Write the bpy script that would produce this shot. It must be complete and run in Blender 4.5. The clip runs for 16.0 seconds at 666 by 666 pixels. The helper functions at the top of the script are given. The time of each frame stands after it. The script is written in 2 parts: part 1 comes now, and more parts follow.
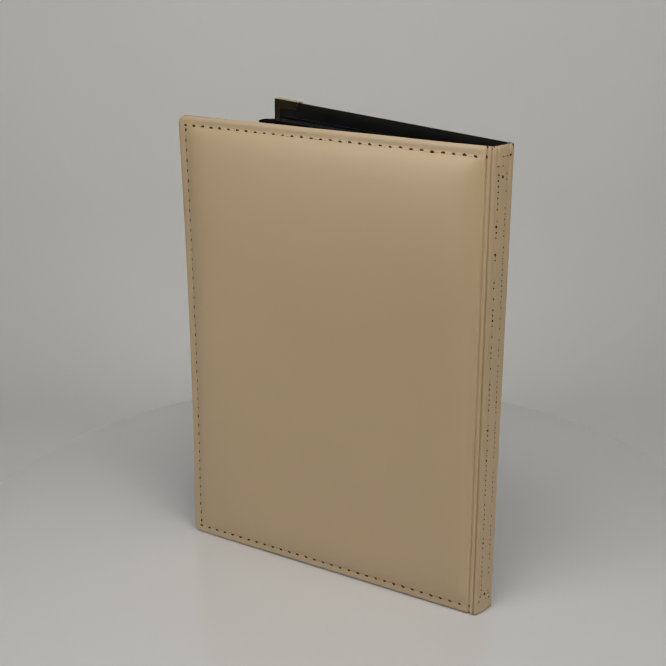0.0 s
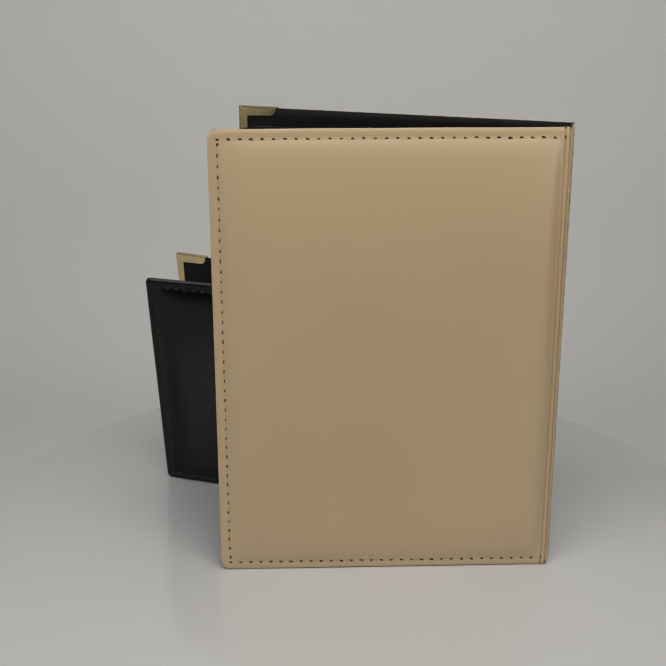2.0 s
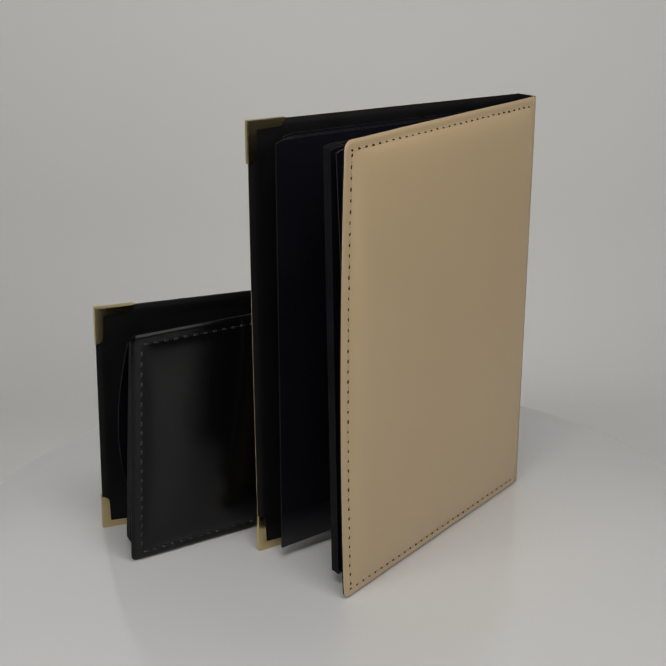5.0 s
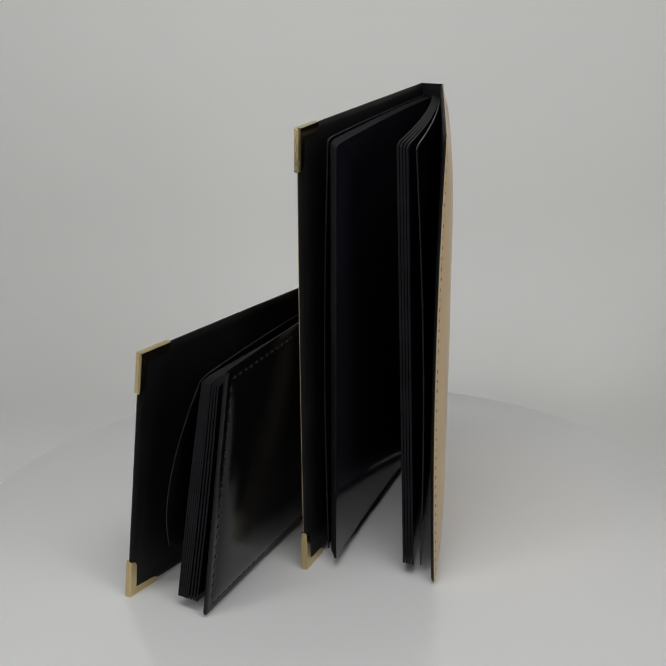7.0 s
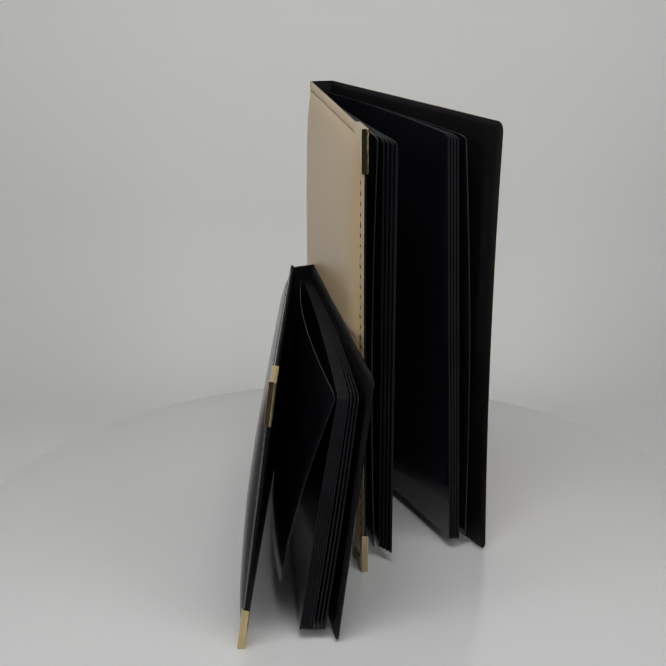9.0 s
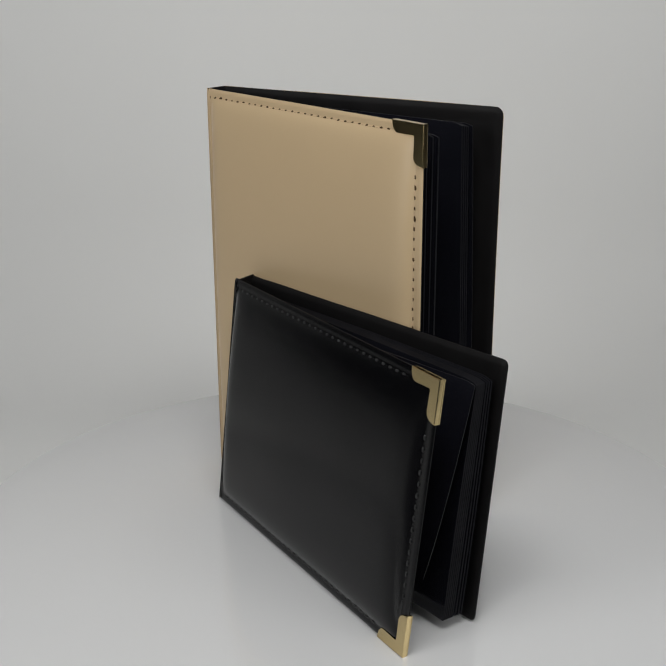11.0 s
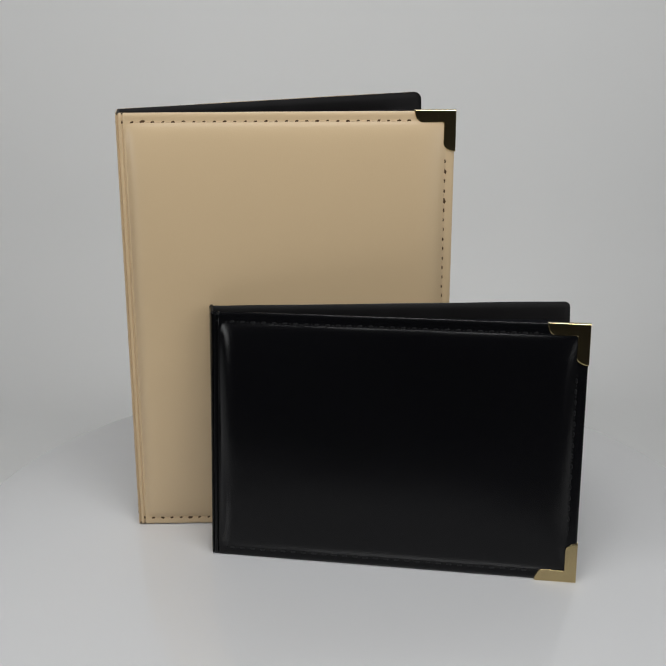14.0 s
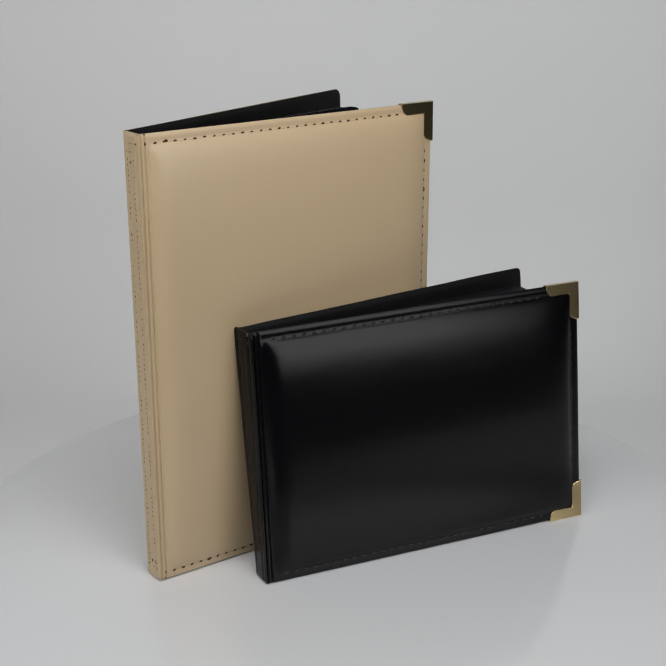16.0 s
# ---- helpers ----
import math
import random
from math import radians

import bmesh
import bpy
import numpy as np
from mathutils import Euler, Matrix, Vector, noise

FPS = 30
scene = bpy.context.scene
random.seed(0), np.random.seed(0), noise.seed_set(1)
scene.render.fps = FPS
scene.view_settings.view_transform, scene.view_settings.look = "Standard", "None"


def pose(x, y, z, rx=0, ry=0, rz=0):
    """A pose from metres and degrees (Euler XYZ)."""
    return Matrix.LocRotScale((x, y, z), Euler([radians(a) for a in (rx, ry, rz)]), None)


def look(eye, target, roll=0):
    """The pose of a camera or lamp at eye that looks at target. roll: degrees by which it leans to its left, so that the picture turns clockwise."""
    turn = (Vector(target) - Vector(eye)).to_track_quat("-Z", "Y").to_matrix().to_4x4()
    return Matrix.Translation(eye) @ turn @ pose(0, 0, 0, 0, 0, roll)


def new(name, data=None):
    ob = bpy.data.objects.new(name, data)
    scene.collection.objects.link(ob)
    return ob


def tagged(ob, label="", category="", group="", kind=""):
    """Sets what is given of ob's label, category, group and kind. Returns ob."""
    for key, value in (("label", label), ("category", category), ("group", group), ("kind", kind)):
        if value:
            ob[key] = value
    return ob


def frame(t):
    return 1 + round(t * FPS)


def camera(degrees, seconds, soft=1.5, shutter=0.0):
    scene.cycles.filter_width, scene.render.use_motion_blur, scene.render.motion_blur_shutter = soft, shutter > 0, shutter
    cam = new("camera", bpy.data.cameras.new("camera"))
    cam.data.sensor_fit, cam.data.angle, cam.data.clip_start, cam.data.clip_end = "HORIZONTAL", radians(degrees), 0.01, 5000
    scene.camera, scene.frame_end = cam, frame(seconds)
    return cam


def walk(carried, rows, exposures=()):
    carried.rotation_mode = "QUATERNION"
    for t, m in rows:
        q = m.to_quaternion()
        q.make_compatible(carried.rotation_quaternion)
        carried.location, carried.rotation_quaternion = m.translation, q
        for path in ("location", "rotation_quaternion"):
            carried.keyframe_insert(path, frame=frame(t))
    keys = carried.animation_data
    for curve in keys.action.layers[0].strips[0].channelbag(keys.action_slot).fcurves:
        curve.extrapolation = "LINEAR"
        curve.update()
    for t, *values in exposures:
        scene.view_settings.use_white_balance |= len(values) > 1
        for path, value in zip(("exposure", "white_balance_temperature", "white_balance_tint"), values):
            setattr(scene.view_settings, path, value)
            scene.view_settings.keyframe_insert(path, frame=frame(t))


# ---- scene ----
cam = camera(30.17, 16.0, soft=1.5)

# ---- camera, held still before the turntable ----
EYE, AIM, ROLL = (0.0, -0.55, 0.28885), (-0.00522, 0.0, 0.09866), -0.09
walk(cam, [(0.0, look(EYE, AIM, ROLL)), (16.0, look(EYE, AIM, ROLL))],
     exposures=[(0.0, -0.36, 6780, 10), (4.2, -0.34, 6780, 10), (6.3, -0.15, 6600, 9.5), (12.0, -0.12, 6540, 10), (16.0, -0.09, 6420, 10.5)])

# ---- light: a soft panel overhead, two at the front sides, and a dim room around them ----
world = bpy.data.worlds.new("dim_room")
scene.world = world
world.use_nodes = True
world.node_tree.nodes["Background"].inputs[0].default_value = (0.9, 0.95, 1.0, 1)
world.node_tree.nodes["Background"].inputs[1].default_value = 0.004


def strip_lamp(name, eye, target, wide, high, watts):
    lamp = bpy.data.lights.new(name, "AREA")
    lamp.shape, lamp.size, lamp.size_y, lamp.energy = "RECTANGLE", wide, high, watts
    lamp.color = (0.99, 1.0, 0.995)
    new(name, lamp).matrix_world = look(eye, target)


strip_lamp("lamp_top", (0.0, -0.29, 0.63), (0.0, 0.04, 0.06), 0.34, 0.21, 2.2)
strip_lamp("lamp_left", (-0.53, -0.41, 0.37), (0.0, 0.0, 0.12), 0.24, 0.54, 1.66)
strip_lamp("lamp_right", (0.49, -0.47, 0.37), (0.0, 0.0, 0.12), 0.36, 0.54, 1.72)

MM = 0.001


# ---- materials ----
def material(name, colour, rough, metal=0.0, coat=0.0, spots=0.0, spot_size=30.0, grain=0.0, grain_size=900.0,
             cell=False, spec=0.5):
    m = bpy.data.materials.new(name)
    m.use_nodes = True
    nodes, links = m.node_tree.nodes, m.node_tree.links
    b = nodes["Principled BSDF"]
    b.inputs["Base Color"].default_value = (*colour, 1)
    b.inputs["Roughness"].default_value = rough
    b.inputs["Metallic"].default_value = metal
    b.inputs["Coat Weight"].default_value = coat
    b.inputs["Coat Roughness"].default_value = 0.12
    b.inputs["Specular IOR Level"].default_value = spec
    place = nodes.new("ShaderNodeTexCoord")
    if spots:
        big = nodes.new("ShaderNodeTexNoise")
        big.inputs["Scale"].default_value, big.inputs["Detail"].default_value = spot_size, 6.0
        links.new(place.outputs["Object"], big.inputs["Vector"])
        ramp = nodes.new("ShaderNodeValToRGB")
        for stop, k in zip(ramp.color_ramp.elements, (1 - spots, 1 + spots)):
            stop.color = (*[min(1.0, c * k) for c in colour], 1)
        ramp.color_ramp.elements[0].position, ramp.color_ramp.elements[1].position = 0.3, 0.7
        links.new(big.outputs["Fac"], ramp.inputs["Fac"])
        links.new(ramp.outputs["Color"], b.inputs["Base Color"])
    if grain:
        fine = nodes.new("ShaderNodeTexVoronoi" if cell else "ShaderNodeTexNoise")
        fine.inputs["Scale"].default_value = grain_size
        links.new(place.outputs["Object"], fine.inputs["Vector"])
        bump = nodes.new("ShaderNodeBump")
        bump.inputs["Strength"].default_value, bump.inputs["Distance"].default_value = grain, 0.0003
        links.new(fine.outputs[0], bump.inputs["Height"])
        links.new(bump.outputs["Normal"], b.inputs["Normal"])
    return m


BEIGE = material("beige_leatherette", (0.567, 0.422, 0.254), 0.36, spec=0.62, spots=0.025, spot_size=12, grain=0.06, grain_size=1500,
                 cell=True)
BLACK = material("black_leatherette", (0.003, 0.003, 0.0036), 0.17, spec=0.24, spots=0.15, spot_size=12, grain=0.07, grain_size=2500, cell=True)
LINING = material("black_lining", (0.008, 0.0075, 0.0078), 0.5, spots=0.2, spot_size=60, grain=0.25, grain_size=1600, spec=0.14)
SHEET = material("black_page_card", (0.0095, 0.0098, 0.0140), 0.10, spec=0.46, spots=0.15, spot_size=40, grain=0.02, grain_size=400)
SHEET_EDGE = material("page_cut_edge", (0.008, 0.008, 0.0098), 0.6, spots=0.25, spot_size=120, spec=0.1)
BRASS = material("brushed_brass", (0.64, 0.505, 0.265), 0.20, metal=1.0, spots=0.05, spot_size=60, grain=0.015, grain_size=900)
# paler than page_cut_edge: the light a plastic edge catches is put into its colour
LIT_SLEEVE_EDGE = material("lit_clear_sleeve_edge", (0.014, 0.014, 0.015), 0.4, spots=0.2, spot_size=120, spec=0.22)
HOLE = material("needle_hole", (0.075, 0.042, 0.020), 0.8, spots=0.3, spot_size=200, spec=0.1)
THREAD = material("beige_thread", (0.55, 0.40, 0.25), 0.55, spots=0.2, spot_size=300, grain=0.3, grain_size=3000)
BLACK_THREAD = material("black_thread", (0.007, 0.007, 0.0076), 0.37, spots=0.2, spot_size=300)
BLACK_HOLE = material("black_needle_hole", (0.003, 0.003, 0.003), 0.8)
PLATTER = material("white_platter_plastic", (0.695, 0.695, 0.702), 0.13, spots=0.008, spot_size=4, spec=0.85)
SWEEP = material("white_backdrop_vinyl", (0.775, 0.775, 0.768), 0.75, spots=0.01, spot_size=4, grain=0.05, grain_size=300)
BASE_PLASTIC = material("grey_base_plastic", (0.35, 0.35, 0.35), 0.5, spots=0.05)
ROOM = material("dark_room_paint", (0.05, 0.05, 0.055), 0.85, spots=0.1, spot_size=3)


# ---- mesh helpers ----
def mesh_of(name, verts, faces, mats, slots=None, smooth=True, sharp=38):
    me = bpy.data.meshes.new(name)
    me.from_pydata([tuple(v) for v in verts], [], faces)
    for m in mats:
        me.materials.append(m)
    if slots is not None:
        me.polygons.foreach_set("material_index", np.asarray(slots, dtype=np.int32))
    bm = bmesh.new()
    bm.from_mesh(me)
    bmesh.ops.recalc_face_normals(bm, faces=bm.faces)
    bm.to_mesh(me)
    bm.free()
    if smooth:
        me.shade_smooth()
        me.set_sharp_from_angle(angle=radians(sharp))
    me.update()
    return me


def part(name, me, parent, label="", kind=""):
    ob = new(name, me)
    ob.parent = parent
    ob.matrix_parent_inverse = parent.matrix_world.inverted()
    return tagged(ob, label, kind=kind)


def shell(top, bottom, closed_mats=(0, 0, 0)):
    """A closed slab between two point grids of one size: vertices, faces and material slots (top, bottom, rim)."""
    a, b = top.shape[:2]
    verts = np.concatenate([top.reshape(-1, 3), bottom.reshape(-1, 3)])
    at = lambda i, j, s: s * a * b + i * b + j
    faces, slots = [], []
    for s in (0, 1):
        for i in range(a - 1):
            for j in range(b - 1):
                faces.append((at(i, j, s), at(i + 1, j, s), at(i + 1, j + 1, s), at(i, j + 1, s)))
                slots.append(closed_mats[s])
    ring = [(i, 0) for i in range(a)] + [(a - 1, j) for j in range(1, b)] + \
           [(i, b - 1) for i in range(a - 2, -1, -1)] + [(0, j) for j in range(b - 2, 0, -1)]
    for (i, j), (k, l) in zip(ring, ring[1:] + ring[:1]):
        faces.append((at(i, j, 0), at(k, l, 0), at(k, l, 1), at(i, j, 1)))
        slots.append(closed_mats[2])
    return verts, faces, slots


def smoothstep(x):
    x = np.clip(x, 0, 1)
    return x * x * (3 - 2 * x)


class Panel:
    """A flat cover panel: its foot at the spine, its way along the ground, its lean; u along, v up, n outward (mm).
    bow: how far the middle of its free edge is warped outward; dip: the share by which it is lower at the spine;
    twist: how far its top leans out at the spine."""

    def __init__(self, foot, angle, lean, out, length=150.0, height=200.0, bow=0.0, dip=0.0, twist=0.0):
        self.length, self.height, self.bow, self.dip, self.twist = length, height, bow, dip, twist
        a, k = radians(angle), radians(lean)
        self.o = np.array(foot, float)
        self.u = np.array((math.cos(a), math.sin(a), 0.0))
        flat = np.array((math.sin(a), -math.cos(a), 0.0)) * out
        self.v = np.array((0, 0, 1.0)) * math.cos(k) - lean_way(flat) * math.sin(k)
        self.n = np.cross(self.u, self.v)
        if self.n @ flat < 0:
            self.n = -self.n

    def at(self, u, v, n):
        u, v, n = np.broadcast_arrays(np.asarray(u, float), v, n)
        k = np.clip(v / self.height, 0, 1)
        v = v * (1 - self.dip * np.clip(1 - u / self.length, 0, 1))
        n = n + self.bow * 4 * k * (1 - k) * (u / self.length) ** 2 + self.twist * k * np.clip(1 - u / self.length, 0, 1)
        return (self.o + u[..., None] * self.u + v[..., None] * self.v + n[..., None] * self.n) * MM


LEAN_TOWARD = np.array((-0.83, -0.56, 0.0))


def lean_way(flat):
    """The panel's own normal, pointed away from the way in which the album leans."""
    return flat if flat @ LEAN_TOWARD < 0 else -flat


def steps(length, dense=26.0, fine=0.75, wide=3.5):
    inner = np.linspace(dense, length - dense, int((length - 2 * dense) / wide) + 2)
    edge = np.linspace(0, dense, int(dense / fine) + 1)
    return np.unique(np.concatenate([edge, inner, length - edge]).round(4))


def round_corners(u, v, length, height, radius):
    """Pulls the two free corners of a rectangular grid onto quarter circles."""
    u, v = u.copy(), v.copy()
    for low in (True, False):
        a = (u - (length - radius)) / radius
        b = ((radius - v) if low else (v - (height - radius))) / radius
        inside = (a > 0) & (b > 0)
        k = np.where(inside, np.maximum(a, b) / np.maximum(np.hypot(a, b), 1e-9), 1)
        u = np.where(inside, length - radius + a * k * radius, u)
        v = np.where(inside, (radius - b * k * radius) if low else (height - radius + b * k * radius), v)
    return u, v


def relief(us, vs, length, height, pad, border, hinge=4.0):
    """How far the outer face of a board stands out: a flat border, hinge grooves by the spine and a soft cushion."""
    d_free, d_v = length - us, np.minimum(vs, height - vs)
    d = np.minimum(d_free, d_v)
    swell = lambda x, wide: 1 - np.exp(-np.clip(x, 0, None) / wide)
    ends = 0.36 * swell(d_v - border + 0.3, 3.4) + 0.64 * swell(d_v - border, 24.0)
    cushion = swell(d_free - border + 0.2, 4.8) * ends * swell(us - hinge, 2.7)
    crown = np.sin(np.pi * us / length) * np.sin(np.pi * vs / height)
    n = pad * (1 + 0.03 * crown) * cushion
    n = n + 0.45 * np.exp(-((us - hinge + 0.4) / 0.9) ** 2) * smoothstep((d_v - 2) / 5)
    n = n - 0.7 * np.exp(-((us - 0.8) / 0.36) ** 2) - 0.66 * np.exp(-((us - 2.9) / 0.40) ** 2)
    n = n - 0.4 * np.exp(-(us / 0.5) ** 2)
    return n, cushion, d


def cover_mesh(p, length, height, thick, pad, radius, mat, seed, border):
    """The padded outer board with its worn, slightly wavy skin."""
    us, vs = np.meshgrid(np.unique(np.concatenate([np.linspace(0, 9, 61), steps(length)]).round(3)), steps(height), indexing="ij")
    n, cushion, d = relief(us, vs, length, height, pad, border)
    wave = np.array([noise.noise(Vector((a / 40 + seed, b / 40, seed))) for a, b in zip(us.ravel(), vs.ravel())]).reshape(us.shape)
    crease = np.array([noise.noise(Vector((a / 19 + seed, b / 8, 3.7 + seed))) for a, b in zip(us.ravel(), vs.ravel())]).reshape(us.shape)
    n = n + (0.16 * wave + 0.035 * crease) * cushion
    n = n - 0.6 * (1 - smoothstep(d / 1.2))
    uu, vv = round_corners(us, vs, length, height, radius)
    vv = vv + 0.25 * wave * (d < 6)
    vv = np.clip(vv, 0, None)
    iu = np.where(us > length - 0.7, np.minimum(uu, length - 0.35), uu)
    iv = np.clip(vv, 0.3, height - 0.3)
    return mesh_of("cover", *shell(p.at(uu, vv, n), p.at(iu, iv, np.full_like(n, -thick)))[:2], [mat])


def lining_mesh(p, length, height, thick, radius):
    us, vs = np.meshgrid(np.unique(np.concatenate([np.linspace(0, length - 9, 10), length - np.linspace(0, 9, 7)])),
                         np.unique(np.concatenate([np.linspace(0, 9, 7), np.linspace(9, height - 9, 10), height - np.linspace(0, 9, 7)])),
                         indexing="ij")
    uu, vv = round_corners(us, vs, length, height, radius)
    uu, vv = np.minimum(uu, length - 0.1), np.clip(vv, 0.4, height - 0.1)
    d = np.minimum(length - us, np.minimum(vs, height - vs))
    n = -thick - 1.2 + 0.3 * smoothstep((d - 4) / 3) + 0.75 * (1 - smoothstep(d / 1.2))
    return mesh_of("lining", *shell(p.at(uu, vv, n), p.at(uu, vv, np.full_like(n, -thick + 0.05)))[:2], [LINING])


def brass_mesh(p, length, height, thick, top):
    """An L-shaped metal guard wrapped over one free corner, its arm ends cut in a curve."""
    arm, over = 18.2, 0.45

    def outline(wide):
        arc = [(arm - 3.4 + 3.4 * math.cos(k), -over + (wide + over) * math.sin(k)) for k in np.linspace(0, math.pi / 2, 7)]
        ring = [(-over, -over)] + arc + [(wide + 0.6, wide), (wide, wide + 0.6)] + [(b, a) for a, b in reversed(arc)]
        return [(max(a, -over), max(b, -over)) for a, b in ring]

    ring = outline(5.0)
    rows = ((0.62, 0.45), (0.54, 0.2), (0.36, 0.05), (0.1, 0.0), (-thick - 0.6, 0.0), (-thick - 0.75, 0.2), (-thick - 0.9, 0.2), (-thick - 1.05, 0.0),
            (-thick - 1.3, 0.05), (-thick - 1.5, 0.2), (-thick - 1.58, 0.45))
    mid = (4.0, 4.0)
    verts, faces = [], []
    for n, inset in rows:
        for a, b in outline(5.0 if n > 0 else 3.3):
            k = math.hypot(a - mid[0], b - mid[1])
            a, b = a + (mid[0] - a) * inset / k, b + (mid[1] - b) * inset / k
            verts.append(p.at(length - a, height - b if top else b, n))
    c = len(ring)
    for r in range(len(rows) - 1):
        faces += [(r * c + i, r * c + (i + 1) % c, r * c + c + (i + 1) % c, r * c + c + i) for i in range(c)]
    faces += [tuple(range(c)), tuple(range((len(rows) - 1) * c, len(rows) * c))]
    return mesh_of("brass_corner", verts, faces, [BRASS], sharp=14)


def stitch_mesh(p, lines, face, mats, gap, rng, shown=1.0, rise=0.2, size=1.0, wide=0.34):
    """Needle holes and the thread between them along lines (u, v, u, v) on a panel, at the height face(u, v)."""
    verts, faces, slots = [], [], []

    def bead(u, v, du, dv, length, wide, low, high, slot):
        base = len(verts)
        for n, k in ((low, 1.0), (high, 0.62)):
            for i in range(6):
                c, s = math.cos(i * math.pi / 3), math.sin(i * math.pi / 3)
                a, b = c * length * k, s * wide * k
                verts.append(p.at(u + du * a - dv * b, v + dv * a + du * b, n))
        for i in range(6):
            j = (i + 1) % 6
            faces.append((base + i, base + j, base + 6 + j, base + 6 + i))
        faces.extend([tuple(base + 6 + i for i in range(6)), tuple(base + i for i in range(5, -1, -1))])
        slots.extend([slot] * 8)

    for u0, v0, u1, v1 in lines:
        span = math.hypot(u1 - u0, v1 - v0)
        count = int(span / gap)
        du, dv = (u1 - u0) / span, (v1 - v0) / span
        for i in range(count + 1):
            k = i * span / count
            off = rng.gauss(0, 0.05)
            u, v = u0 + du * k - dv * off, v0 + dv * k + du * off
            big = 0.9 + 0.25 * rng.random() + (0.5 if rng.random() < 0.05 else 0)
            if rng.random() > shown:
                continue
            big *= size
            n0 = face(u, v)
            tilt = rng.gauss(0.25, 0.2)
            bead(u, v, du * math.cos(tilt) - dv * math.sin(tilt), dv * math.cos(tilt) + du * math.sin(tilt), 1.12 * big, 0.7 * big, n0 - 0.45, n0 + 0.17, 0)
            if i < count:
                turn = rng.gauss(0.10, 0.05)
                c, s = math.cos(turn), math.sin(turn)
                bead(u + du * gap / 2, v + dv * gap / 2, du * c - dv * s, dv * c + du * s, gap * 0.36, wide, n0 - 0.3, n0 + rise, 1)
    return mesh_of("stitching", verts, faces, mats, slots)


def spine_mesh(back, front, height, bulge, thick, mat, lining=False):
    """The narrow board between the two covers, slightly bowed outward."""
    k, v = np.meshgrid(np.linspace(0, 1, 19), np.unique(np.concatenate([np.linspace(0, 4, 6), np.linspace(4, height - 4, 24), height - np.linspace(0, 4, 6)])), indexing="ij")
    if lining:
        v = 2.5 + v * (height - 2.5) / height
    a, b = back.at(np.zeros_like(k), v, 0.0) / MM, front.at(np.zeros_like(k), v, 0.0) / MM
    way = b - a
    out = np.cross(way, (0, 0, 1.0))
    out = out / np.linalg.norm(out, axis=-1, keepdims=True)
    if out[0, 0] @ (back.u + front.u) > 0:
        out = -out
    rise = bulge * (1 - (2 * k - 1) ** 2) - 0.35 * (np.exp(-((k - 0.22) / 0.03) ** 2) + np.exp(-((k - 0.78) / 0.03) ** 2))
    rise = rise - 0.35 * (1 - smoothstep(np.minimum(v, height - v) / 1.4)) - 0.4 * np.exp(-(np.minimum(k, 1 - k) * 11.0 / 0.6) ** 2)
    mid = a + way * k[..., None]
    if lining:
        mid = a + way * (0.06 + 0.88 * k[..., None])
        verts, faces, _ = shell((mid - out * (thick - 0.02)) * MM, (mid - out * (thick + 0.9)) * MM)
    else:
        verts, faces, _ = shell((mid + out * rise[..., None]) * MM, (mid - out * thick) * MM)
    return mesh_of("spine", verts, faces, [mat])


class SpineFace:
    """Places stitches on the spine: u across it (0 to 1 scaled to mm), v up, n outward."""

    def __init__(self, back, front, bulge):
        self.b, self.f, self.bulge = back, front, bulge

    def at(self, u, v, n):
        a, b = self.b.at(0.0, v, 0.0) / MM, self.f.at(0.0, v, 0.0) / MM
        way = b - a
        wide = np.linalg.norm(way)
        out = np.cross(way, (0, 0, 1.0)) / wide
        if out @ (self.b.u + self.f.u) > 0:
            out = -out
        k = u / wide
        return (a + way * k + out * (n + self.bulge * (1 - (2 * k - 1) ** 2))) * MM


def page_mesh(root, way, ends, low, high, lean, thick, bow, lift=0.0, edge=SHEET_EDGE):
    """One card page: from the spine (root) it leaves along way and curves to its free edge, whose place on the ground is given
    for its foot, its middle and its top; it may lean, and bow by a function of (s, h)."""
    s, h = np.meshgrid(np.concatenate([np.linspace(0, 0.93, 20), np.linspace(0.945, 1, 6)]), np.linspace(0, 1, 15), indexing="ij")
    root, way = np.array(root, float), np.array(way, float)
    foot, middle, top = (np.array(q, float) for q in ends)
    k, g = s[..., None], h[..., None]
    m = 0.43
    end = foot * (g - m) * (g - 1) / m + middle * g * (g - 1) / (m * (m - 1)) + top * g * (g - m) / (1 - m)
    via = root + way
    xy = (1 - k) ** 2 * root + 2 * k * (1 - k) * via + k * k * end
    tan = 2 * (1 - k) * (via - root) + 2 * k * (end - via)
    tan = tan / np.linalg.norm(tan, axis=-1, keepdims=True)
    nor = np.stack([tan[..., 1], -tan[..., 0]], -1)
    z = low + lift * s ** 3 * (1 - h) ** 2 + (high - low - 1.2 * np.clip((s - 0.965) / 0.035, 0, 1) ** 2) * h
    xy = xy + nor * bow(s, h)[..., None] + np.array(lean) * z[..., None]
    grid = lambda d: np.concatenate([xy + nor * d, z[..., None]], -1) * MM
    verts, faces, slots = shell(grid(thick / 2), grid(-thick / 2), (0, 0, 1))
    return mesh_of("page", verts, faces, [SHEET, edge], slots)


# ---- the photo corner ----
def plane_box(name, lo, hi, mat, label):
    (x0, y0, z0), (x1, y1, z1) = lo, hi
    verts = [(x, y, z) for x in (x0, x1) for y in (y0, y1) for z in (z0, z1)]
    faces = [(0, 1, 3, 2), (4, 6, 7, 5), (0, 4, 5, 1), (2, 3, 7, 6), (0, 2, 6, 4), (1, 5, 7, 3)]
    return tagged(new(name, mesh_of(name, verts, faces, [mat], smooth=False)), label, kind="structure")


FLOOR_Z = -0.0359


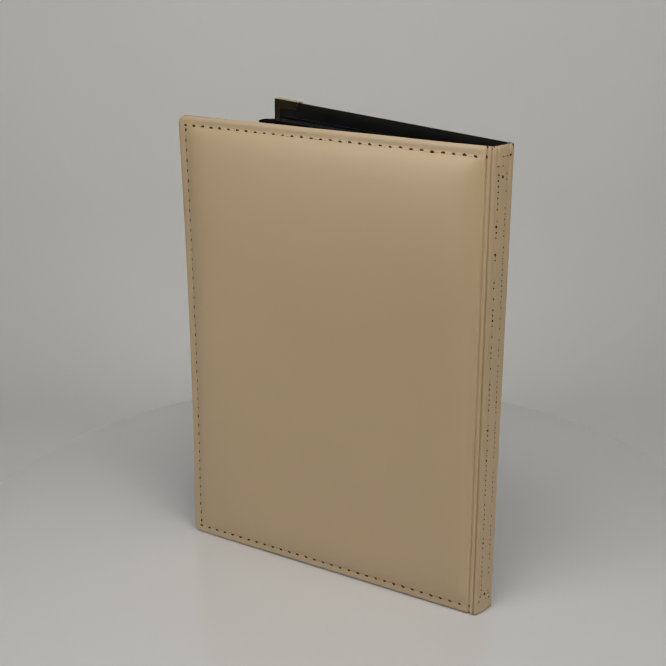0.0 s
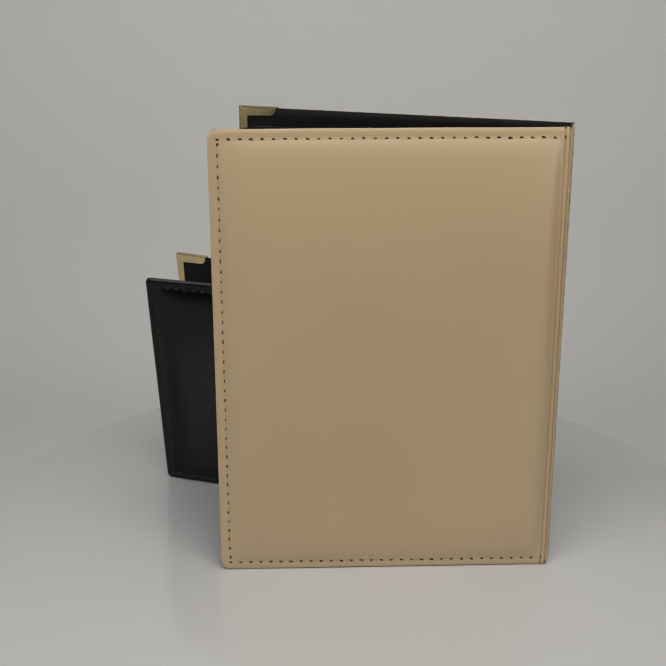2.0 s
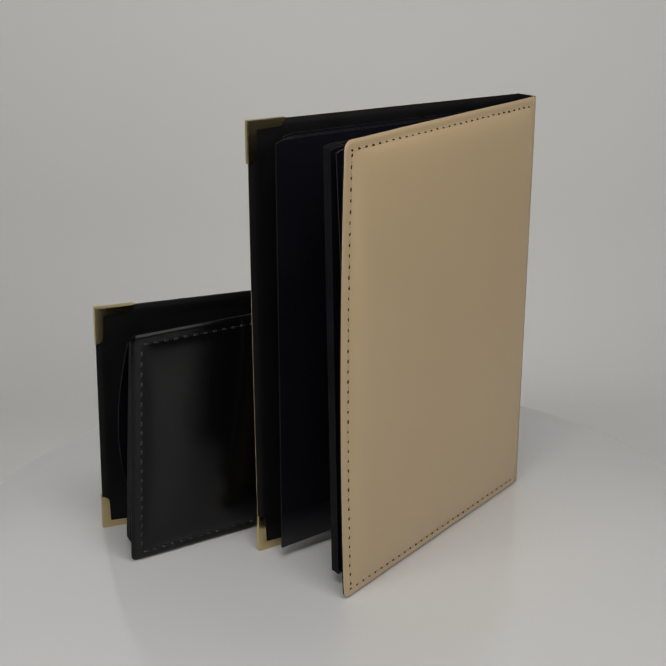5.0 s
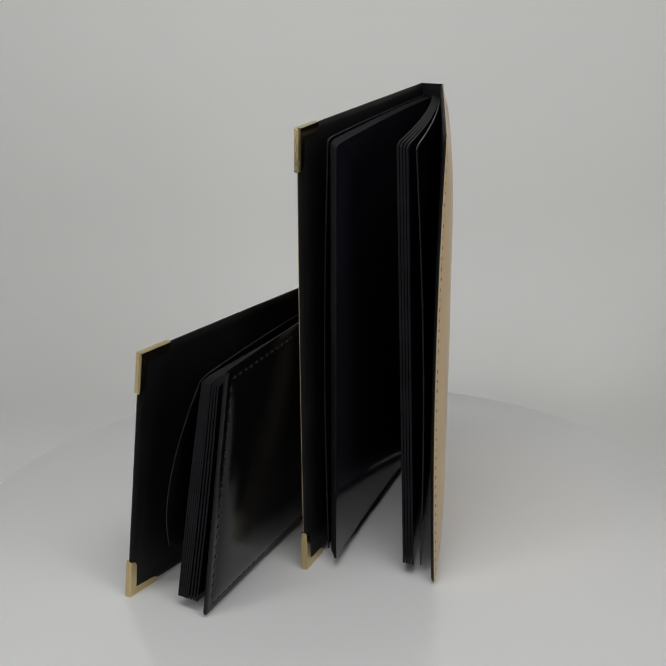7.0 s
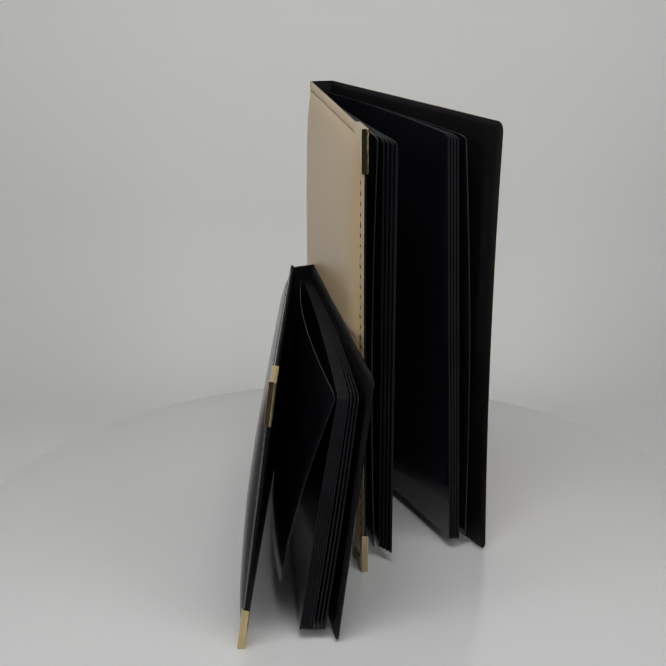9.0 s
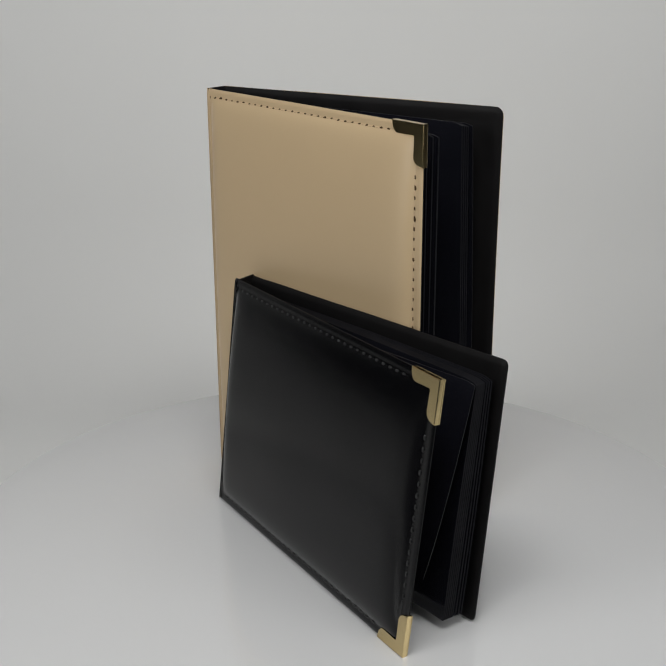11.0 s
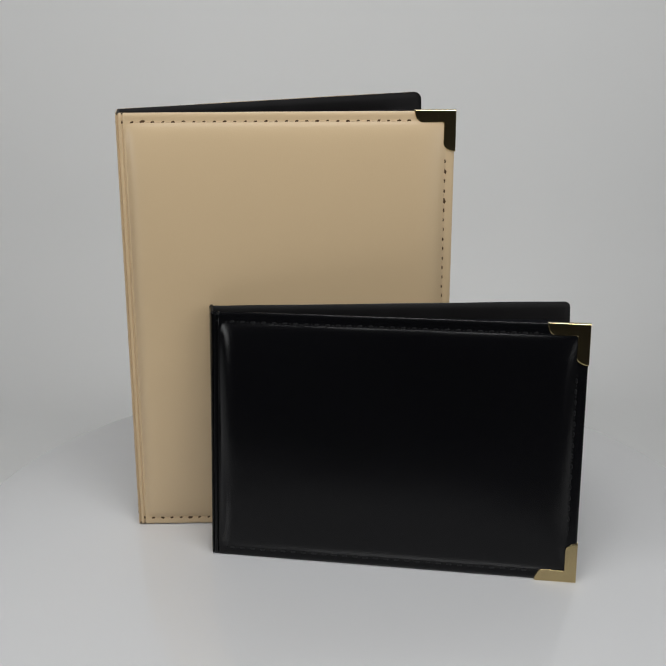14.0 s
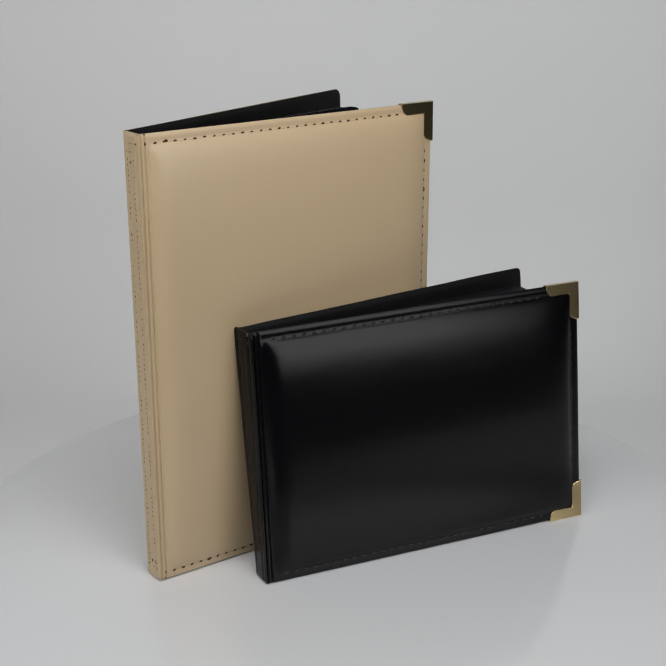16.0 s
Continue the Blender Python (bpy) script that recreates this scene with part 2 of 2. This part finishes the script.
def backdrop():
    """One white sheet: a floor, swept up in a wide curve into a back wall."""
    prof = [(-0.27, FLOOR_Z), (-0.15, FLOOR_Z), (0.0, FLOOR_Z), (0.23, FLOOR_Z)]
    prof += [(0.23 + 0.11 * math.sin(a), FLOOR_Z + 0.11 * (1 - math.cos(a))) for a in np.linspace(0, math.pi / 2, 22)[1:]]
    prof += [(0.34, 0.35), (0.34, 0.70)]
    xs = np.linspace(-0.85, 0.85, 13)
    top = np.array([[(x, y, z) for x in xs] for y, z in prof])
    under = top.copy()
    for i in range(len(prof)):
        a, b = prof[max(i - 1, 0)], prof[min(i + 1, len(prof) - 1)]
        q = Vector((b[0] - a[0], b[1] - a[1])).normalized()
        under[i, :, 1] += q.y * 0.003
        under[i, :, 2] -= q.x * 0.003
    verts, faces, _ = shell(top, under)
    tagged(new("backdrop", mesh_of("backdrop", verts, faces, [SWEEP])), "seamless white vinyl backdrop swept from floor to back wall", kind="structure")


backdrop()
plane_box("ground", (-1.6, -2.2, -0.06), (1.6, 1.2, FLOOR_Z - 0.006), ROOM, "dark table top below the white backdrop")
plane_box("wall_back", (-1.6, 1.2, -0.06), (1.6, 1.26, 1.6), ROOM, "dark wall of the dim room")
plane_box("wall_front", (-1.6, -2.26, -0.06), (1.6, -2.2, 1.6), ROOM, "dark wall of the dim room")
plane_box("wall_west", (-1.66, -2.26, -0.06), (-1.6, 1.26, 1.6), ROOM, "dark wall of the dim room")
plane_box("wall_east", (1.6, -2.26, -0.06), (1.66, 1.26, 1.6), ROOM, "dark wall of the dim room")
plane_box("ceiling_room", (-1.66, -2.26, 1.6), (1.66, 1.26, 1.66), ROOM, "dark ceiling of the dim room")


def lathe(name, prof, count, mat):
    verts = [(r * math.cos(2 * math.pi * i / count), r * math.sin(2 * math.pi * i / count), z) for r, z in prof for i in range(count)]
    faces = [(r * count + i, r * count + (i + 1) % count, (r + 1) * count + (i + 1) % count, (r + 1) * count + i)
             for r in range(len(prof) - 1) for i in range(count)]
    faces += [tuple(range(count)), tuple(range((len(prof) - 1) * count, len(prof) * count))]
    return mesh_of(name, verts, faces, [mat])


turntable = tagged(new("turntable"), "round white plastic display turntable, slowly turning", "turntable")
turntable.matrix_world = pose(0, 0, FLOOR_Z)
bpy.context.view_layer.update()
R = 0.1875
base = part("base", lathe("base", [(0.125, 0.0002), (0.135, 0.002), (0.135, 0.016), (0.13, 0.0215)], 72, BASE_PLASTIC), turntable, "grey plastic base")
base.matrix_parent_inverse.identity()
platter = part("platter", lathe("platter", [(R - 0.006, 0.0222), (R - 0.001, 0.0226), (R, 0.0240), (R, 0.0335), (R - 0.0006, 0.0346), (R - 0.0016, 0.0350), (0.10, 0.0350), (0.03, 0.0350)], 160, PLATTER),
               turntable, "glossy white round platter")
platter.matrix_parent_inverse.identity()


# ---- the albums ----
def album(name, label, at, back, front, height, thick, pads, bulge, mat, thread, gap, rise, seed, border=4.3, wide_thread=0.46, corner=4.2, hole=1.0):
    thing = tagged(new(name), label, "photo album", "photo albums on the turntable")
    thing.matrix_world = pose(*at)
    bpy.context.view_layer.update()
    rng = random.Random(seed)
    for word, p, r, pad in (("front_cover", front, 1.2, pads[0]), ("back_cover", back, corner, pads[1])):
        length, tall_by = p.length, p.height
        board = part(word, cover_mesh(p, length, tall_by, thick, pad, r, mat, seed + (word == "front_cover"), border), thing)
        part("lining", lining_mesh(p, length, tall_by, thick, r), board, "black inner lining")
        e = border
        ends = (20.5 if word == "front_cover" else e)
        lines = [(2.6, tall_by - e, length - ends, tall_by - e), (2.6, e - 0.7, length - ends, e - 0.7), (length - e, ends + 2, length - e, tall_by - ends - 2)]
        part("stitching", stitch_mesh(p, lines, lambda u, v: float(relief(u, v, p.length, p.height, pad, border)[0]) - 0.08, thread, gap, rng, rise=rise, size=hole, wide=wide_thread), board, "row of stitches along the border", kind="stuff")
        if word == "front_cover":
            part("brass_corner", brass_mesh(p, length, tall_by, thick, True), board, "polished brass corner guard")
            part("brass_corner", brass_mesh(p, length, tall_by, thick, False), board, "polished brass corner guard")
    spine = part("spine", spine_mesh(back, front, height, bulge, 0.45, mat), thing)
    part("lining", spine_mesh(back, front, height, bulge, 0.45, LINING, True), spine, "black inner lining")
    face = SpineFace(back, front, bulge)
    wide = np.linalg.norm(back.o - front.o)
    lines = [(wide * 0.3, 9, wide * 0.3, height - 9), (wide * 0.7, 9, wide * 0.7, height - 9), (wide * 0.28, height - 8, wide * 0.72, height - 8),
             (wide * 0.28, 8, wide * 0.72, 8), (wide * 0.1, height - 4.3, wide * 0.9, height - 4.3), (wide * 0.2, 5.6, wide * 0.8, 5.6)]
    part("stitching", stitch_mesh(face, lines, lambda u, v: -0.1, thread, gap * 0.5, rng, 0.78, size=0.54), spine, "row of stitches along the spine", kind="stuff")
    return thing, spine, face, wide


def flat_bow(amount):
    return lambda s, h: amount * s ** 2 * np.sin(np.pi * np.clip(h, 0, 1))


# beige album, upright, its covers 19 degrees apart
BEIGE_AT = (-0.012, -0.036, 0.0)
tall_back = Panel((56.4, -86.0, -0.45), 149.3, 0, -1, 150.6, 203.2, -1.9)
tall_front = Panel((64.6, -78.0, -0.45), 129.9, -0.35, 1, 150.6, 203.2, 0.4)
tall, tall_spine, tall_face, tall_wide = album(
    "beige_album", "upright beige leatherette photo album with brass corners, standing ajar", BEIGE_AT, tall_back, tall_front, 203.2,
    0.8, (4.8, 4.8), 0.3, BEIGE, [HOLE, THREAD], 4.5, 0.24, 11, hole=1.22)
for v in (191.0, 8.5):
    verts = [tall_face.at(tall_wide * 0.5 + 0.66 * math.cos(i * math.pi / 4) * k, v + 0.8 * math.sin(i * math.pi / 4) * k, n)
             for n, k in ((-0.3, 1.0), (0.12, 0.8)) for i in range(8)]
    faces = [(i, (i + 1) % 8, 8 + (i + 1) % 8, 8 + i) for i in range(8)] + [tuple(range(8)), tuple(range(8, 16))]
    part("eyelet", mesh_of("eyelet", verts, faces, [HOLE]), tall_spine, "small dark round hole")

# (place across the spine, free edge at the foot, free edge at the top, bow, top height)
TALL_PAGES = [(0.85, (-29.8, 23.2), (-29.4, 22.8), 1.7, 197.2), (0.16, (-62.6, -7.4), (-58.0, -3.4), -2.0, 196.2)]
for i in range(4):
    TALL_PAGES.append((0.77 - 0.065 * i, (-32.6 - 2.3 * i, 22.6 + 0.65 * i), (-32.2 - 2.4 * i, 22.4 + 0.65 * i), 0.0, 196.4 - 0.1 * i))
    TALL_PAGES.append((0.45 - 0.07 * i, (-57.3 - 1.05 * i, -1.6 - 0.9 * i), (-52.4 - 1.05 * i, 2.3 - 0.9 * i), 0.0, 197.4 - 0.3 * i))
for k, foot, top, bow, high in TALL_PAGES:
    root = tall_back.o[:2] * (1 - k) + tall_front.o[:2] * k + np.array((-2.6, 2.2))
    way = (tall_front.u[:2] if k > 0.5 else tall_back.u[:2]) * 55
    mid = [0.57 * a + 0.43 * b for a, b in zip(foot, top)]
    part("page", page_mesh(root, way, (foot, mid, top), 5.0, high, (0, 0), 0.6 if bow else 1.0, flat_bow(bow), edge=LIT_SLEEVE_EDGE if bow else SHEET_EDGE), tall, "black photo pocket page")

# black album, leaning on the beige one, its covers 10 degrees apart
BLACK_AT = (0.004, 0.032, 0.0)
low_back = Panel((54.5, -35.9, -0.45), 129.5, 7.2, -1, 167.4, 116.3, 0.0, 0.004)
low_front = Panel((63.4, -29.6, -0.45), 119.0, 7.4, 1, 168.5, 118.5, 0.0, 0.013, 2.4)
low, low_spine, low_face, low_wide = album(
    "black_album", "landscape black leatherette photo album with brass corners, leaning ajar", BLACK_AT, low_back, low_front, 117.0,
    0.8, (5.1, 2.4), 0.3, BLACK, [BLACK_HOLE, BLACK_THREAD], 4.7, 0.4, 23, 4.6, 0.8, 2.8, 0.55)
LEAN = (-0.113, -0.088)


# (place across the spine, free edge at the foot, middle and top, bow); the first page hangs loose and bellies out at its foot
LOW_PAGES = [(0.82, (-25.4, 102.2), (-29.2, 106.3), (-36.3, 99.8), 0.0)]
for i in range(9):
    back = 0.85 * i if i < 5 else 3.4 + 1.6 * (i - 4)
    fan = 1.0 if i < 5 else 0.85
    LOW_PAGES.append((0.72 - 0.062 * i, (-36.6 - back * fan, 100.2 - 0.62 * back * fan), (-36.9 - 0.9 * back * fan, 99.6 - 0.55 * back * fan),
                      (-37.2 - 0.8 * back * fan, 98.9 - 0.5 * back * fan), 0.15 * (3 - i)))
for k, foot, mid, top, bow in LOW_PAGES:
    root = low_back.o[:2] * (1 - k) + low_front.o[:2] * k + np.array((-2.4, 2.6))
    way = (low_front.u[:2] if k > 0.8 else low_back.u[:2]) * 60
    part("page", page_mesh(root, way, (foot, mid, top), 4.5, 107.8, LEAN, 0.8 if k < 0.8 else 0.35, flat_bow(bow), 20.0 if k > 0.8 else 0.0, LIT_SLEEVE_EDGE if k > 0.8 else SHEET_EDGE), low, "black photo pocket page")


# ---- what moves: the platter and the albums on it turn together ----
def motions():
    knots = ((0, 0), (1, -0.14), (2, -0.25), (3, -0.12), (4, -0.08), (5.2, 0.35), (6.5, 0.71), (7.2, 0.75), (8, 0.57), (9, 0.35), (9.6, 0.1),
             (10.8, -0.02), (12, -0.01), (13, -0.17), (14, -0.21), (15, -0.2), (16, -0.46))
    times = [i * 0.5 for i in range(33)]
    turn = [RATE * t + np.interp(t, [a for a, _ in knots], [b for _, b in knots]) for t in times]
    walk(platter, [(t, pose(0, 0, 0, 0, 0, a)) for t, a in zip(times, turn)])
    for thing, at in ((tall, BEIGE_AT), (low, BLACK_AT)):
        walk(thing, [(t, pose(0, 0, 0, 0, 0, a) @ pose(*at)) for t, a in zip(times, turn)])


RATE = 16.616
motions()
